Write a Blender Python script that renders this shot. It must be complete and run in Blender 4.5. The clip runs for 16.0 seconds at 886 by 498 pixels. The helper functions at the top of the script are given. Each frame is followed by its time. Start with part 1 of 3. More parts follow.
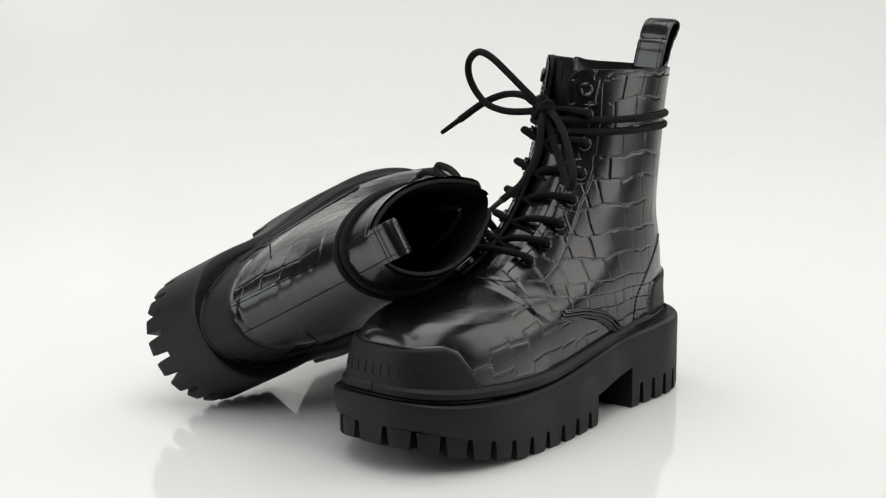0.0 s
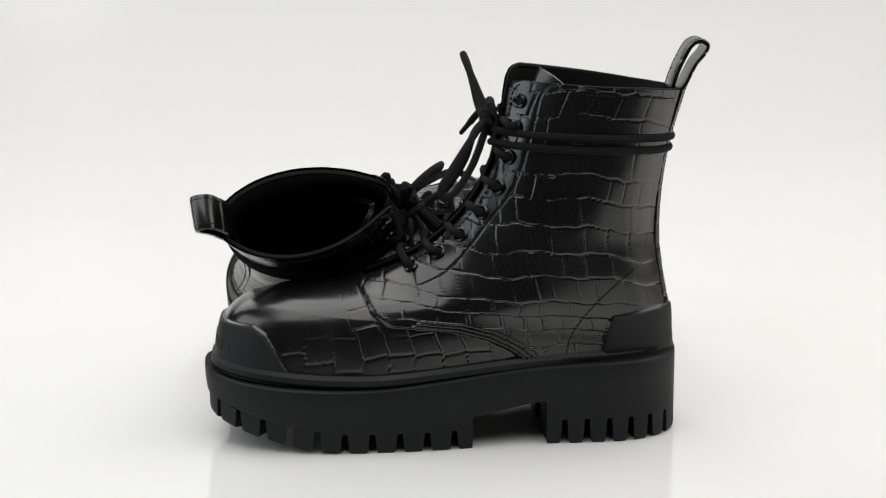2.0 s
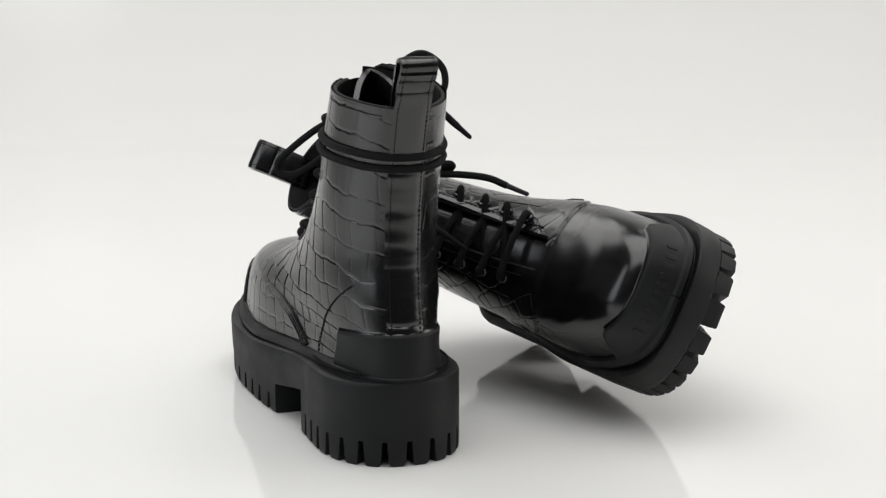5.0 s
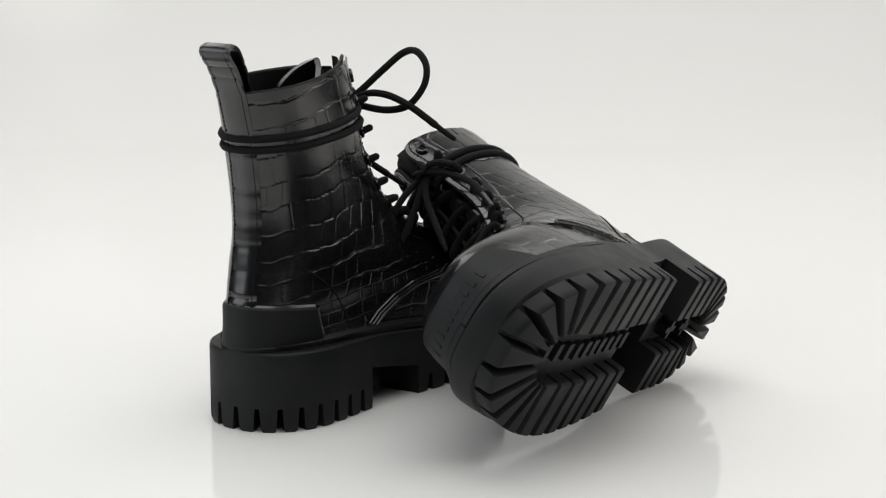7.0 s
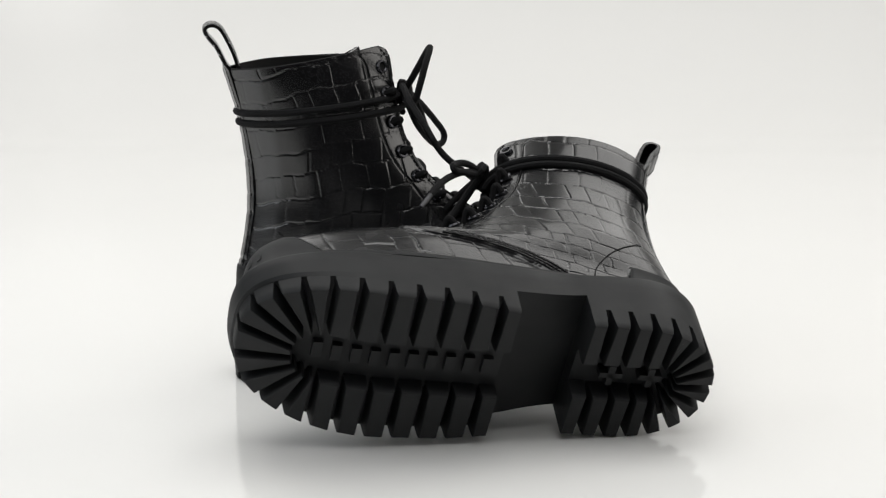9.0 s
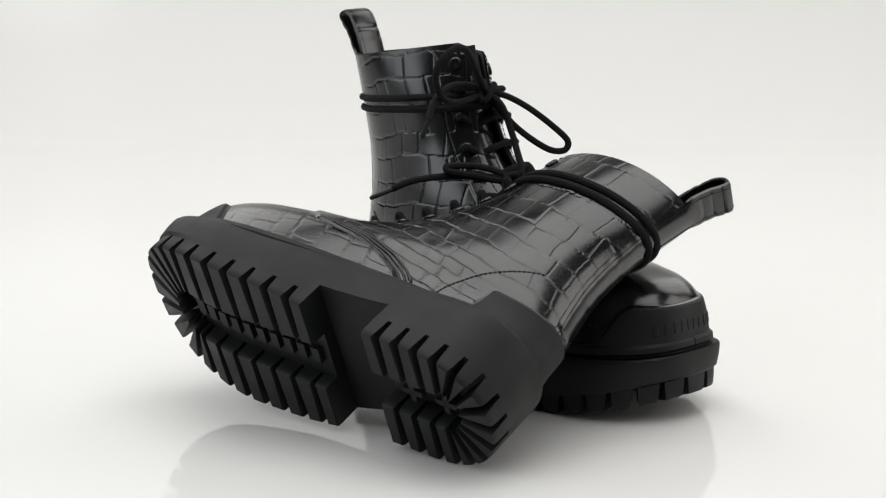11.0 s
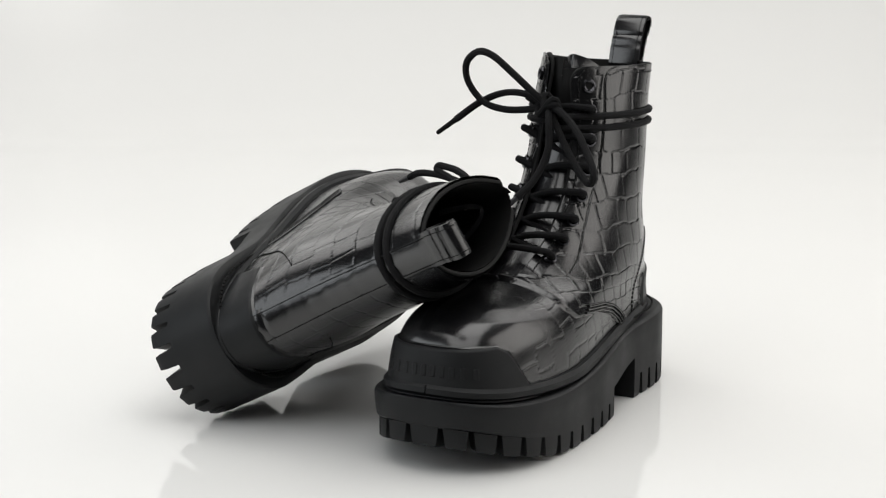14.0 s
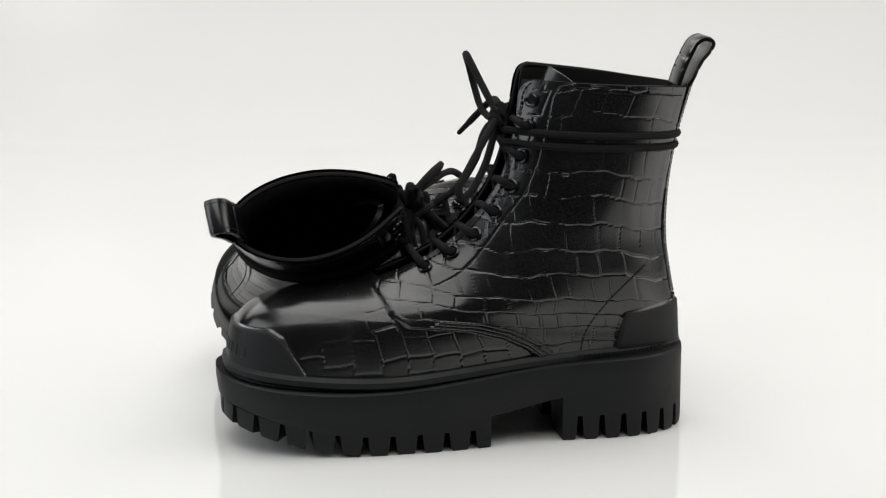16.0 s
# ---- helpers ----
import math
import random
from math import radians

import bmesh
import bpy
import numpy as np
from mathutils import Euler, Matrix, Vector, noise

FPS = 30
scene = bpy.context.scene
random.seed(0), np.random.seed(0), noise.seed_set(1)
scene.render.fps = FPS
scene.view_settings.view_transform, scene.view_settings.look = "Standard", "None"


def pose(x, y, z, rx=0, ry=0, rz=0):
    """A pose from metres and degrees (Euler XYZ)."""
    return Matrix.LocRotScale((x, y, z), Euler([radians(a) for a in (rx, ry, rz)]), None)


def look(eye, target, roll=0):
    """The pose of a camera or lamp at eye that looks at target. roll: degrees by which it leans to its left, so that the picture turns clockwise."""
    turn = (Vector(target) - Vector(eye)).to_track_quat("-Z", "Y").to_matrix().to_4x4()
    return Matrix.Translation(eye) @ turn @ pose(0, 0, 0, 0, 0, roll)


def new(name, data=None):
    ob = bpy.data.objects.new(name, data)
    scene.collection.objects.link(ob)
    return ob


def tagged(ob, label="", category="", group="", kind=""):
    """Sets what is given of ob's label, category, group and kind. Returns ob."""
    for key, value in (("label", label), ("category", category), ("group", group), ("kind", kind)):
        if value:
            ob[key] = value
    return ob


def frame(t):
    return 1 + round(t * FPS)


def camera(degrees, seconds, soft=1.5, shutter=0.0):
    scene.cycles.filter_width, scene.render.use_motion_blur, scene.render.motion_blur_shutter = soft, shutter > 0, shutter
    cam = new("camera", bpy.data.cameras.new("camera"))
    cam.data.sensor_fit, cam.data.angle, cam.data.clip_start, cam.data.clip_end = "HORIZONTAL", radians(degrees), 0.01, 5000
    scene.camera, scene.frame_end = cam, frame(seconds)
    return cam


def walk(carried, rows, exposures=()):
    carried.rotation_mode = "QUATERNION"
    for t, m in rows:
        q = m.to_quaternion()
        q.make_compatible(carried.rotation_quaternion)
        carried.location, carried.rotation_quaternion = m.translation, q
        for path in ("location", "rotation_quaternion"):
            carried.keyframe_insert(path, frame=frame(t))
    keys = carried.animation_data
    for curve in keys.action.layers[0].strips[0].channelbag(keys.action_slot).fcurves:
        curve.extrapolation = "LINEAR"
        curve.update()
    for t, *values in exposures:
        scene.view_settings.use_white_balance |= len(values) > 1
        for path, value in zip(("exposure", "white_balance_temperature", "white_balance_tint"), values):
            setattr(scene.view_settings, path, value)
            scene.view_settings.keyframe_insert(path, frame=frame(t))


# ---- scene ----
cam = camera(25.08, 16.0, soft=1.2, shutter=0.35)
EYE = pose(-0.0026, -1.32, 0.3782, 90 - 11.79, 0, 0)
walk(cam, [(0.0, EYE), (16.0, EYE)],
     [(0.0, 0.18), (2.0, 0.17), (4.0, 0.15), (6.5, 0.09), (7.2, 0.10), (9.0, 0.17), (16.0, 0.18)])

# turn of the table, in degrees clockwise seen from above
TURN = [(0.0, 5.5), (0.1, 5.9), (0.2, 7.0), (0.3, 8.6), (0.4, 10.6), (0.5, 12.7), (1.0, 25.85), (2.0, 51.6), (3.0, 77.05),
        (4.0, 102.5), (5.5, 140.8), (7.0, 178.8), (9.0, 228.8), (10.75, 272.4), (12.5, 316.1), (14.0, 354.6), (15.0, 380.4), (16.0, 406.1)]


def turned(t):
    ts, vs = zip(*TURN)
    return float(np.interp(t, ts, vs))


STAND = pose(0.132, 0.079, 0.0, 0, 0, 236)
FALLEN = STAND @ Matrix(((-0.98967, 0.14252, -0.01575, 0.28887), (-0.07887, -0.4493, 0.88989, -0.19496), (0.11975, 0.88194, 0.4559, 0.039), (0.0, 0.0, 0.0, 1.0)))


# ---- light ----
def lamp(name, eye, target, w, h, watts, colour=(1, 1, 1)):
    data = bpy.data.lights.new(name, "AREA")
    data.shape, data.size, data.size_y, data.energy, data.color = "RECTANGLE", w, h, watts, colour
    ob = new(name, data)
    ob.matrix_world = look(eye, target)
    return ob


world = bpy.data.worlds.new("studio")
scene.world = world
world.use_nodes = True
world.node_tree.nodes["Background"].inputs[0].default_value = (0.95, 0.97, 1.0, 1)
world.node_tree.nodes["Background"].inputs[1].default_value = 0.03
lamp("softbox_top", (0, 0.10, 1.8), (0, 0.1, 0), 1.8, 1.3, 18, (0.992, 0.99, 0.97))
lamp("softbox_left", (-1.40, -0.45, 0.70), (0, 0, 0.10), 1.2, 1.15, 7.8, (0.93, 0.97, 1.0))
lamp("softbox_right", (1.5, -0.10, 0.70), (0, 0, 0.10), 1.1, 1.15, 7.5, (1, 0.97, 0.93))
# added fill above the camera, lightens the shadows on the table
lamp("front_fill", (0, -1.25, 2.1), (0, 0, 0.0), 2.6, 1.2, 19, (0.995, 0.99, 0.975))
lamp("softbox_back_left", (-0.95, 1.25, 1.35), (0, 0.1, 0.05), 1.3, 1.2, 8, (0.995, 0.985, 0.965))
lamp("softbox_back_right", (1.05, 1.15, 1.30), (0, 0.1, 0.05), 1.2, 1.2, 7, (1, 0.985, 0.96))


# ---- materials ----
def material(name, colour, rough, metal=0.0, spec=0.5):
    m = bpy.data.materials.new(name)
    m.use_nodes = True
    b = m.node_tree.nodes["Principled BSDF"]
    b.inputs["Base Color"].default_value = (*colour, 1)
    b.inputs["Roughness"].default_value = rough
    b.inputs["Metallic"].default_value = metal
    b.inputs["Specular IOR Level"].default_value = spec
    return m


def node(m, kind, **values):
    n = m.node_tree.nodes.new(kind)
    for k, v in values.items():
        n.inputs[k.replace("_", " ")].default_value = v
    return n


def grain(m, scale, strength, distance, low, high, stains=0.0, coarse=14.0):
    """Fine relief, and roughness that wanders between low and high at a coarser scale."""
    tree = m.node_tree
    b = tree.nodes["Principled BSDF"]
    co = tree.nodes.new("ShaderNodeTexCoord")
    fine = node(m, "ShaderNodeTexNoise", Scale=scale, Detail=4.0)
    wide = node(m, "ShaderNodeTexNoise", Scale=coarse, Detail=3.0)
    bump = node(m, "ShaderNodeBump", Strength=strength, Distance=distance)
    span = node(m, "ShaderNodeMapRange", From_Min=0.3, From_Max=0.7, To_Min=low, To_Max=high)
    for n in (fine, wide):
        tree.links.new(co.outputs["Object"], n.inputs["Vector"])
    tree.links.new(fine.outputs["Fac"], bump.inputs["Height"])
    tree.links.new(bump.outputs["Normal"], b.inputs["Normal"])
    tree.links.new(wide.outputs["Fac"], span.inputs["Value"])
    tree.links.new(span.outputs["Result"], b.inputs["Roughness"])
    if stains:
        mix = tree.nodes.new("ShaderNodeMix")
        mix.data_type = "RGBA"
        base = b.inputs["Base Color"].default_value[:]
        mix.inputs["A"].default_value = base
        mix.inputs["B"].default_value = (*[c * (1 + stains) for c in base[:3]], 1)
        tree.links.new(wide.outputs["Fac"], mix.inputs["Factor"])
        tree.links.new(mix.outputs["Result"], b.inputs["Base Color"])
    return m


LEATHER = grain(material("black_leather", (0.0030, 0.0030, 0.0034), 0.22, 0, 0.75), 900, 0.045, 0.0003, 0.165, 0.28, 0.5, 30)
SMOOTH = grain(material("smooth_black_leather", (0.008, 0.008, 0.009), 0.22, 0, 0.7), 1200, 0.12, 0.0003, 0.18, 0.30, 0.4, 30)
RUBBER = grain(material("black_rubber", (0.0052, 0.0057, 0.0063), 0.55, 0, 0.27), 1500, 0.18, 0.0003, 0.48, 0.62, 0.4, 40)
CORD = grain(material("black_cord", (0.005, 0.005, 0.0055), 0.85, 0, 0.2), 2200, 0.8, 0.0008, 0.8, 0.92, 0.5, 60)
LINING = grain(material("black_lining", (0.006, 0.006, 0.006), 0.7, 0, 0.2), 900, 0.3, 0.0004, 0.6, 0.75, 0.4, 40)
THREAD = material("black_thread", (0.006, 0.006, 0.006), 0.8, 0, 0.2)
METAL = material("blackened_metal", (0.05, 0.05, 0.055), 0.2, 0.9)
STEEL = material("dull_steel", (0.05, 0.05, 0.053), 0.4, 0.9)
FLOOR = grain(material("white_acrylic", (0.80, 0.795, 0.78), 0.06, 0, 0.5), 6, 0.02, 0.001, 0.04, 0.07, 0.0, 3)


def matte_far(m):
    """The sheet is polished where the boots stand and dull where it curves up."""
    tree = m.node_tree
    b = tree.nodes["Principled BSDF"]
    co = tree.nodes.new("ShaderNodeTexCoord")
    sep = tree.nodes.new("ShaderNodeSeparateXYZ")
    far = node(m, "ShaderNodeMapRange", From_Min=0.15, From_Max=1.3, To_Min=0.0, To_Max=0.18)
    far.interpolation_type = "SMOOTHSTEP"
    add = tree.nodes.new("ShaderNodeMath")
    add.operation = "ADD"
    old = b.inputs["Roughness"].links[0].from_socket
    tree.links.new(co.outputs["Object"], sep.inputs["Vector"])
    tree.links.new(sep.outputs["Y"], far.inputs["Value"])
    tree.links.new(far.outputs["Result"], add.inputs[0])
    tree.links.new(old, add.inputs[1])
    tree.links.new(add.outputs["Value"], b.inputs["Roughness"])


matte_far(FLOOR)


# ---- the photo table ----
def sweep():
    """One sheet: flat table, curved up into the backdrop."""
    prof = [(-0.60, -0.03), (-0.585, -0.004), (-0.57, 0.0), (-0.55, 0.0), (0.3, 0.0), (1.07, 0.0), (1.1, 0.0)] + [(1.1 + 0.9 * math.sin(a), 0.9 - 0.9 * math.cos(a)) for a in np.linspace(0.05, math.pi / 2, 24)] + [(2.0, 2.8)]
    xs = (-1.6, 0.0, 1.6)
    me = bpy.data.meshes.new("floor")
    me.from_pydata([(x, y, z) for y, z in prof for x in xs], [], [(i * 3 + j, i * 3 + j + 1, i * 3 + j + 4, i * 3 + j + 3) for i in range(len(prof) - 1) for j in range(2)])
    me.polygons.foreach_set("use_smooth", [True] * len(me.polygons))
    me.materials.append(FLOOR)
    return tagged(new("floor", me), "glossy white photo table curving up into a seamless backdrop", "floor", kind="structure")


sweep()


# ---- boot ----
SIDE = 1  # -1 while the mirrored boot is built


def part(name, bm, mat, parent, label="", smooth=True):
    """One mesh part from a bmesh, or from (points, faces)."""
    me = bpy.data.meshes.new(name)
    if isinstance(bm, tuple):
        pts, faces = bm
        pts = np.asarray(pts, float) * (1, SIDE, 1)
        me.from_pydata(pts.tolist(), [], [f if SIDE > 0 else f[::-1] for f in faces])
    else:
        if SIDE < 0:
            for v in bm.verts:
                v.co.y = -v.co.y
            bmesh.ops.reverse_faces(bm, faces=bm.faces)
        bm.to_mesh(me)
        bm.free()
    me.materials.append(mat)
    if smooth:
        me.polygons.foreach_set("use_smooth", [True] * len(me.polygons))
        me.set_sharp_from_angle(angle=radians(38))
    ob = new(name, me)
    ob.parent = parent
    return tagged(ob, label) if label else ob


def tube(path, r, sides=8, closed=False, taper=None):
    """A round cord along a path."""
    path = np.asarray(path, float)
    n = len(path)
    tan = np.roll(path, -1, 0) - np.roll(path, 1, 0) if closed else np.gradient(path, axis=0)
    tan /= np.linalg.norm(tan, axis=1, keepdims=True) + 1e-12
    up = np.cross(tan[0], (0.3, 0.9, 0.2))
    pts = []
    for i in range(n):
        up = up - tan[i] * (up @ tan[i])
        up /= np.linalg.norm(up) + 1e-12
        w = np.cross(tan[i], up)
        rr = r * (taper[i] if taper is not None else 1)
        for k in range(sides):
            a = 2 * math.pi * k / sides
            pts.append(path[i] + rr * (math.cos(a) * up + math.sin(a) * w))
    faces = []
    for i in range(n if closed else n - 1):
        for k in range(sides):
            a, b = i * sides, ((i + 1) % n) * sides
            faces.append((a + k, a + (k + 1) % sides, b + (k + 1) % sides, b + k))
    if not closed:
        faces += [tuple(range(sides))[::-1], tuple(range((n - 1) * sides, n * sides))]
    return pts, faces


def smooth_path(ctrl, steps=10, closed=False):
    """Catmull-Rom through the control points."""
    p = np.asarray(ctrl, float)
    p = np.vstack([p[-1], p, p[:2]]) if closed else np.vstack([2 * p[0] - p[1], p, 2 * p[-1] - p[-2]])
    out = []
    for i in range(1, len(p) - 2):
        for t in np.arange(steps) / steps:
            a, b, c, d = p[i - 1:i + 3]
            out.append(0.5 * (2 * b + (c - a) * t + (2 * a - 5 * b + 4 * c - d) * t * t + (3 * b - a - 3 * c + d) * t ** 3))
    if not closed:
        out.append(p[-2])
    return np.array(out)


def spline(x, xs, ys):
    """Smooth interpolation (Catmull-Rom tangents) of the table (xs, ys)."""
    xs, ys = np.asarray(xs, float), np.asarray(ys, float)
    m = np.gradient(ys, xs, axis=0)
    x = np.clip(x, xs[0], xs[-1])
    i = np.clip(np.searchsorted(xs, x, side="right") - 1, 0, len(xs) - 2)
    h = xs[i + 1] - xs[i]
    t = (x - xs[i]) / h
    if ys.ndim > 1:
        t, h = t[..., None], h[..., None]
    return ((1 + 2 * t) * (1 - t) ** 2 * ys[i] + t * (1 - t) ** 2 * h * m[i] + t * t * (3 - 2 * t) * ys[i + 1] + t * t * (t - 1) * h * m[i + 1])


def box(bm, m, sx, sy, sz):
    bmesh.ops.create_cube(bm, size=1.0, matrix=m @ Matrix.Diagonal((sx, sy, sz, 1)))


def mid(x):
    """The boot's centre line lies a little off the heel's."""
    return 0.0050 + 0.0 * np.asarray(x)


# rings of the upper from collar to welt: back x, z; front x, z; half widths at the back, third, two thirds, front; bluntness back, front
RINGS = [(-0.005, 0.2195, 0.106, 0.2325, 0.032, 0.033, 0.030, 0.023, 2.0, 2.0),
         (0.004, 0.188, 0.112, 0.200, 0.032, 0.033, 0.033, 0.031, 2.0, 2.1),
         (0.009, 0.155, 0.122, 0.167, 0.031, 0.034, 0.0335, 0.033, 2.0, 2.1),
         (0.010, 0.125, 0.141, 0.139, 0.032, 0.035, 0.035, 0.035, 2.05, 2.1),
         (0.007, 0.100, 0.168, 0.117, 0.0345, 0.0370, 0.037, 0.036, 2.15, 2.2),
         (0.003, 0.080, 0.208, 0.101, 0.0345, 0.0380, 0.041, 0.039, 2.25, 2.4),
         (0.002, 0.066, 0.2585, 0.0935, 0.0350, 0.0385, 0.0455, 0.0450, 2.35, 2.6),
         (0.0015, 0.056, 0.2850, 0.0805, 0.0360, 0.0395, 0.0495, 0.0480, 2.4, 3.0),
         (0.0015, 0.046, 0.2925, 0.047, 0.0370, 0.0400, 0.0520, 0.0510, 2.4, 3.3)]
SQUASH, SAG, FLAP, DROP = 1.0, 1.0, 0.004, 0.006  # the collar's width on either side; how much higher one flap stands, how much lower the other


def upper_table(rows=300, cols=241):
    """Half of the upper's surface, back centre to front centre by arc length, top to bottom."""
    q = spline(np.linspace(0, len(RINGS) - 1, rows), np.arange(len(RINGS)), RINGS)
    s = (1 - np.cos(np.linspace(0, math.pi, 2400))) / 2
    s = np.concatenate([np.linspace(0, 1e-4, 60) ** 1.0, s[s > 1e-4]])
    s = np.unique(np.concatenate([s, 1 - np.linspace(0, 1e-4, 60)]))
    out = np.empty((rows, cols, 3))
    for i, (bx, bz, fx, fz, w0, w1, w2, w3, nb, nf) in enumerate(q):
        w = spline(s, (0, 1 / 3, 2 / 3, 1), (w0, w1, w2, w3))
        n = nb + (nf - nb) * s
        y = w * np.maximum(0, 1 - np.abs(2 * s - 1) ** n) ** (1 / n)
        p = np.stack([bx + (fx - bx) * s, y, bz + (fz - bz) * s], 1)
        d = np.concatenate([[0], np.cumsum(np.linalg.norm(np.diff(p, axis=0), axis=1))])
        at = np.linspace(0, d[-1], cols)
        out[i] = np.stack([np.interp(at, d, p[:, k]) for k in range(3)], 1)
    return out


TABLE = upper_table()


def surface(a, b):
    """Points of the upper at a (0 back, 1 front, negative on the other side) and b (0 collar, 1 welt)."""
    rows, cols = TABLE.shape[:2]
    side = np.where(a < 0, -1.0, 1.0)
    fa, fb = np.clip(np.abs(a), 0, 1) * (cols - 1), np.clip(b, 0, 1) * (rows - 1)
    i, j = np.minimum(fb.astype(int), rows - 2), np.minimum(fa.astype(int), cols - 2)
    u, v = (fa - j)[..., None], (fb - i)[..., None]
    p = (TABLE[i, j] * (1 - u) + TABLE[i, j + 1] * u) * (1 - v) + (TABLE[i + 1, j] * (1 - u) + TABLE[i + 1, j + 1] * u) * v
    high = np.clip(1 - b / 0.5, 0, 1)
    p[..., 1] = p[..., 1] * side * (1 + (np.where(a < 0, SAG, SQUASH) - 1) * high) + mid(p[..., 0]) - 0.002 * high
    p[..., 2] += np.clip((b - 0.80) / 0.2, 0, 1) * (sole_top(p[..., 0]) - 0.0465)
    p[..., 2] += np.where(a < 0, FLAP, -DROP) * np.clip((np.abs(a) - 0.3) / 0.7, 0, 1) * np.clip(1 - b / 0.35, 0, 1)
    return p


def normal(a, b):
    e = 0.004
    da = surface(a + e, b) - surface(a - e, b)
    db = surface(a, np.minimum(b + e, 1)) - surface(a, np.maximum(b - e, 0))
    n = np.cross(da, db)
    return n / (np.linalg.norm(n, axis=-1, keepdims=True) + 1e-12)


B_LOW = 0.600  # where the lacing gap ends
GAP_B = (0, 0.006, 0.014, 0.026, 0.042, 0.12, 0.3, 0.45, 0.60, 0.75, 1.0)
GAP_Y = (0.0125, 0.0092, 0.0070, 0.0058, 0.0054, 0.0085, 0.0125, 0.013, 0.012, 0.012, 0.012)


def edge_a(b):
    """a of the facing's edge."""
    b = np.atleast_1d(np.asarray(b, float))
    out = np.empty_like(b)
    aa = np.linspace(0.55, 1, 300)
    for k, bb in enumerate(b):
        y = surface(aa, np.full_like(aa, bb))
        y = y[:, 1] - mid(y[:, 0])
        out[k] = np.interp(-float(np.interp(bb, GAP_B, GAP_Y)), -y, aa)
    return out


def on(a, b, lift=0.0):
    a, b = np.atleast_1d(np.asarray(a, float)), np.atleast_1d(np.asarray(b, float))
    p = surface(a, b) + normal(a, b) * lift
    return p if len(p) > 1 else p[0]


def creases(u, v, seed, cross=1.0):
    """Depth of the embossed scale pattern at the sheet coordinates u (round) and v (down), in metres."""
    rng = np.random.default_rng(seed)
    wig = 0.0026 * np.sin(u * 41 + 1.7 * seed) + 0.0011 * np.sin(u * 133 + v * 35 + seed) + 0.0004 * np.sin(u * 420 + 2 * seed)
    lines = np.cumsum(rng.uniform(0.0150, 0.0205, 24)) - 0.010
    vv = v + wig
    row = np.searchsorted(lines, vv)
    dv = np.minimum(np.abs(vv - lines[np.clip(row - 1, 0, 23)]), np.abs(vv - lines[np.clip(row, 0, 23)]))
    fade = np.clip(0.75 + 0.4 * np.sin(u * 55 + row * 2.1 + seed), 0.35, 1)
    depth = 0.00076 * np.exp(-(dv / 0.0008) ** 2) * fade - 0.00025 * np.exp(-((dv - 0.0021) / 0.0012) ** 2) * fade
    top, low = lines[np.clip(row - 1, 0, 23)], lines[np.clip(row, 0, 23)]
    across = np.clip((vv - top) / np.maximum(low - top, 1e-4) - 0.5, -0.5, 0.5)
    depth -= 0.00030 * (1 - 4 * across ** 2)
    for k in range(25):
        sel = row == k
        if not sel.any():
            continue
        cuts = np.cumsum(rng.uniform(0.010, 0.023, 70)) - 0.45
        power = rng.uniform(0.1, 1.0, 70)
        uu = u[sel] + 0.0009 * np.sin(v[sel] * 150 + k * 1.3)
        i = np.clip(np.searchsorted(cuts, uu), 1, 69)
        d0, d1 = np.abs(uu - cuts[i - 1]), np.abs(uu - cuts[i])
        du, pw = np.minimum(d0, d1), np.where(d0 < d1, power[i - 1], power[i])
        depth[sel] = np.maximum(depth[sel], 0.00066 * pw * (cross if np.isscalar(cross) else cross[sel]) * np.exp(-(du / 0.00075) ** 2))
        # each scale sits at its own slight level and tilt
        lo, hi = cuts[i - 1], cuts[i]
        t = (uu - lo) / (hi - lo) - 0.5
        tilt = np.sin(i * 12.9898 + k * 78.233 + seed) * 0.00022
        depth[sel] -= tilt * t * 2 + 0.00024 * (1 - 4 * t * t)
    return depth


def seam_x(z):
    """x of the quarter's front seam at height z: from the lacing's lower end back and down to the welt."""
    return np.interp(z, (0.040, 0.052, 0.060, 0.068, 0.074, 0.0785, 0.085, 0.105, 0.25), (0.090, 0.098, 0.108, 0.124, 0.145, 0.184, 0.193, 0.205, 0.30))


def regions(p):
    """Signed distances, positive inside: toe cap, heel counter, quarters."""
    x, y, z = p[..., 0], np.abs(p[..., 1] - mid(p[..., 0])), p[..., 2]
    cap = np.minimum(0.0765 - z, (x - 0.2455 - (z - 0.046) * 0.62) * 0.85)
    cap = np.minimum(cap, (x - 0.261) * 0.5 + (0.072 - z) * 0.85)
    counter = np.minimum(0.0775 + 0.09 * (0.045 - x) - z, (0.0495 - x - 0.22 * (z - 0.05)) * 0.95)
    counter = np.minimum(counter, (0.1195 - x - z) * 0.7)
    quarter = (seam_x(z) - x) * 0.55
    return cap, counter, quarter


def seam_off(b):
    return np.interp(b, (0.0, 0.2, 0.35, 0.45, 0.55), (0.175, 0.150, 0.118, 0.130, 0.165))


def eye_in(b):
    """How far behind the facing's edge the eyelets sit, as a share of the half ring."""
    row = TABLE[int(round(float(b) * (len(TABLE) - 1)))]
    return 0.0108 / np.linalg.norm(np.diff(row, axis=0), axis=1).sum()


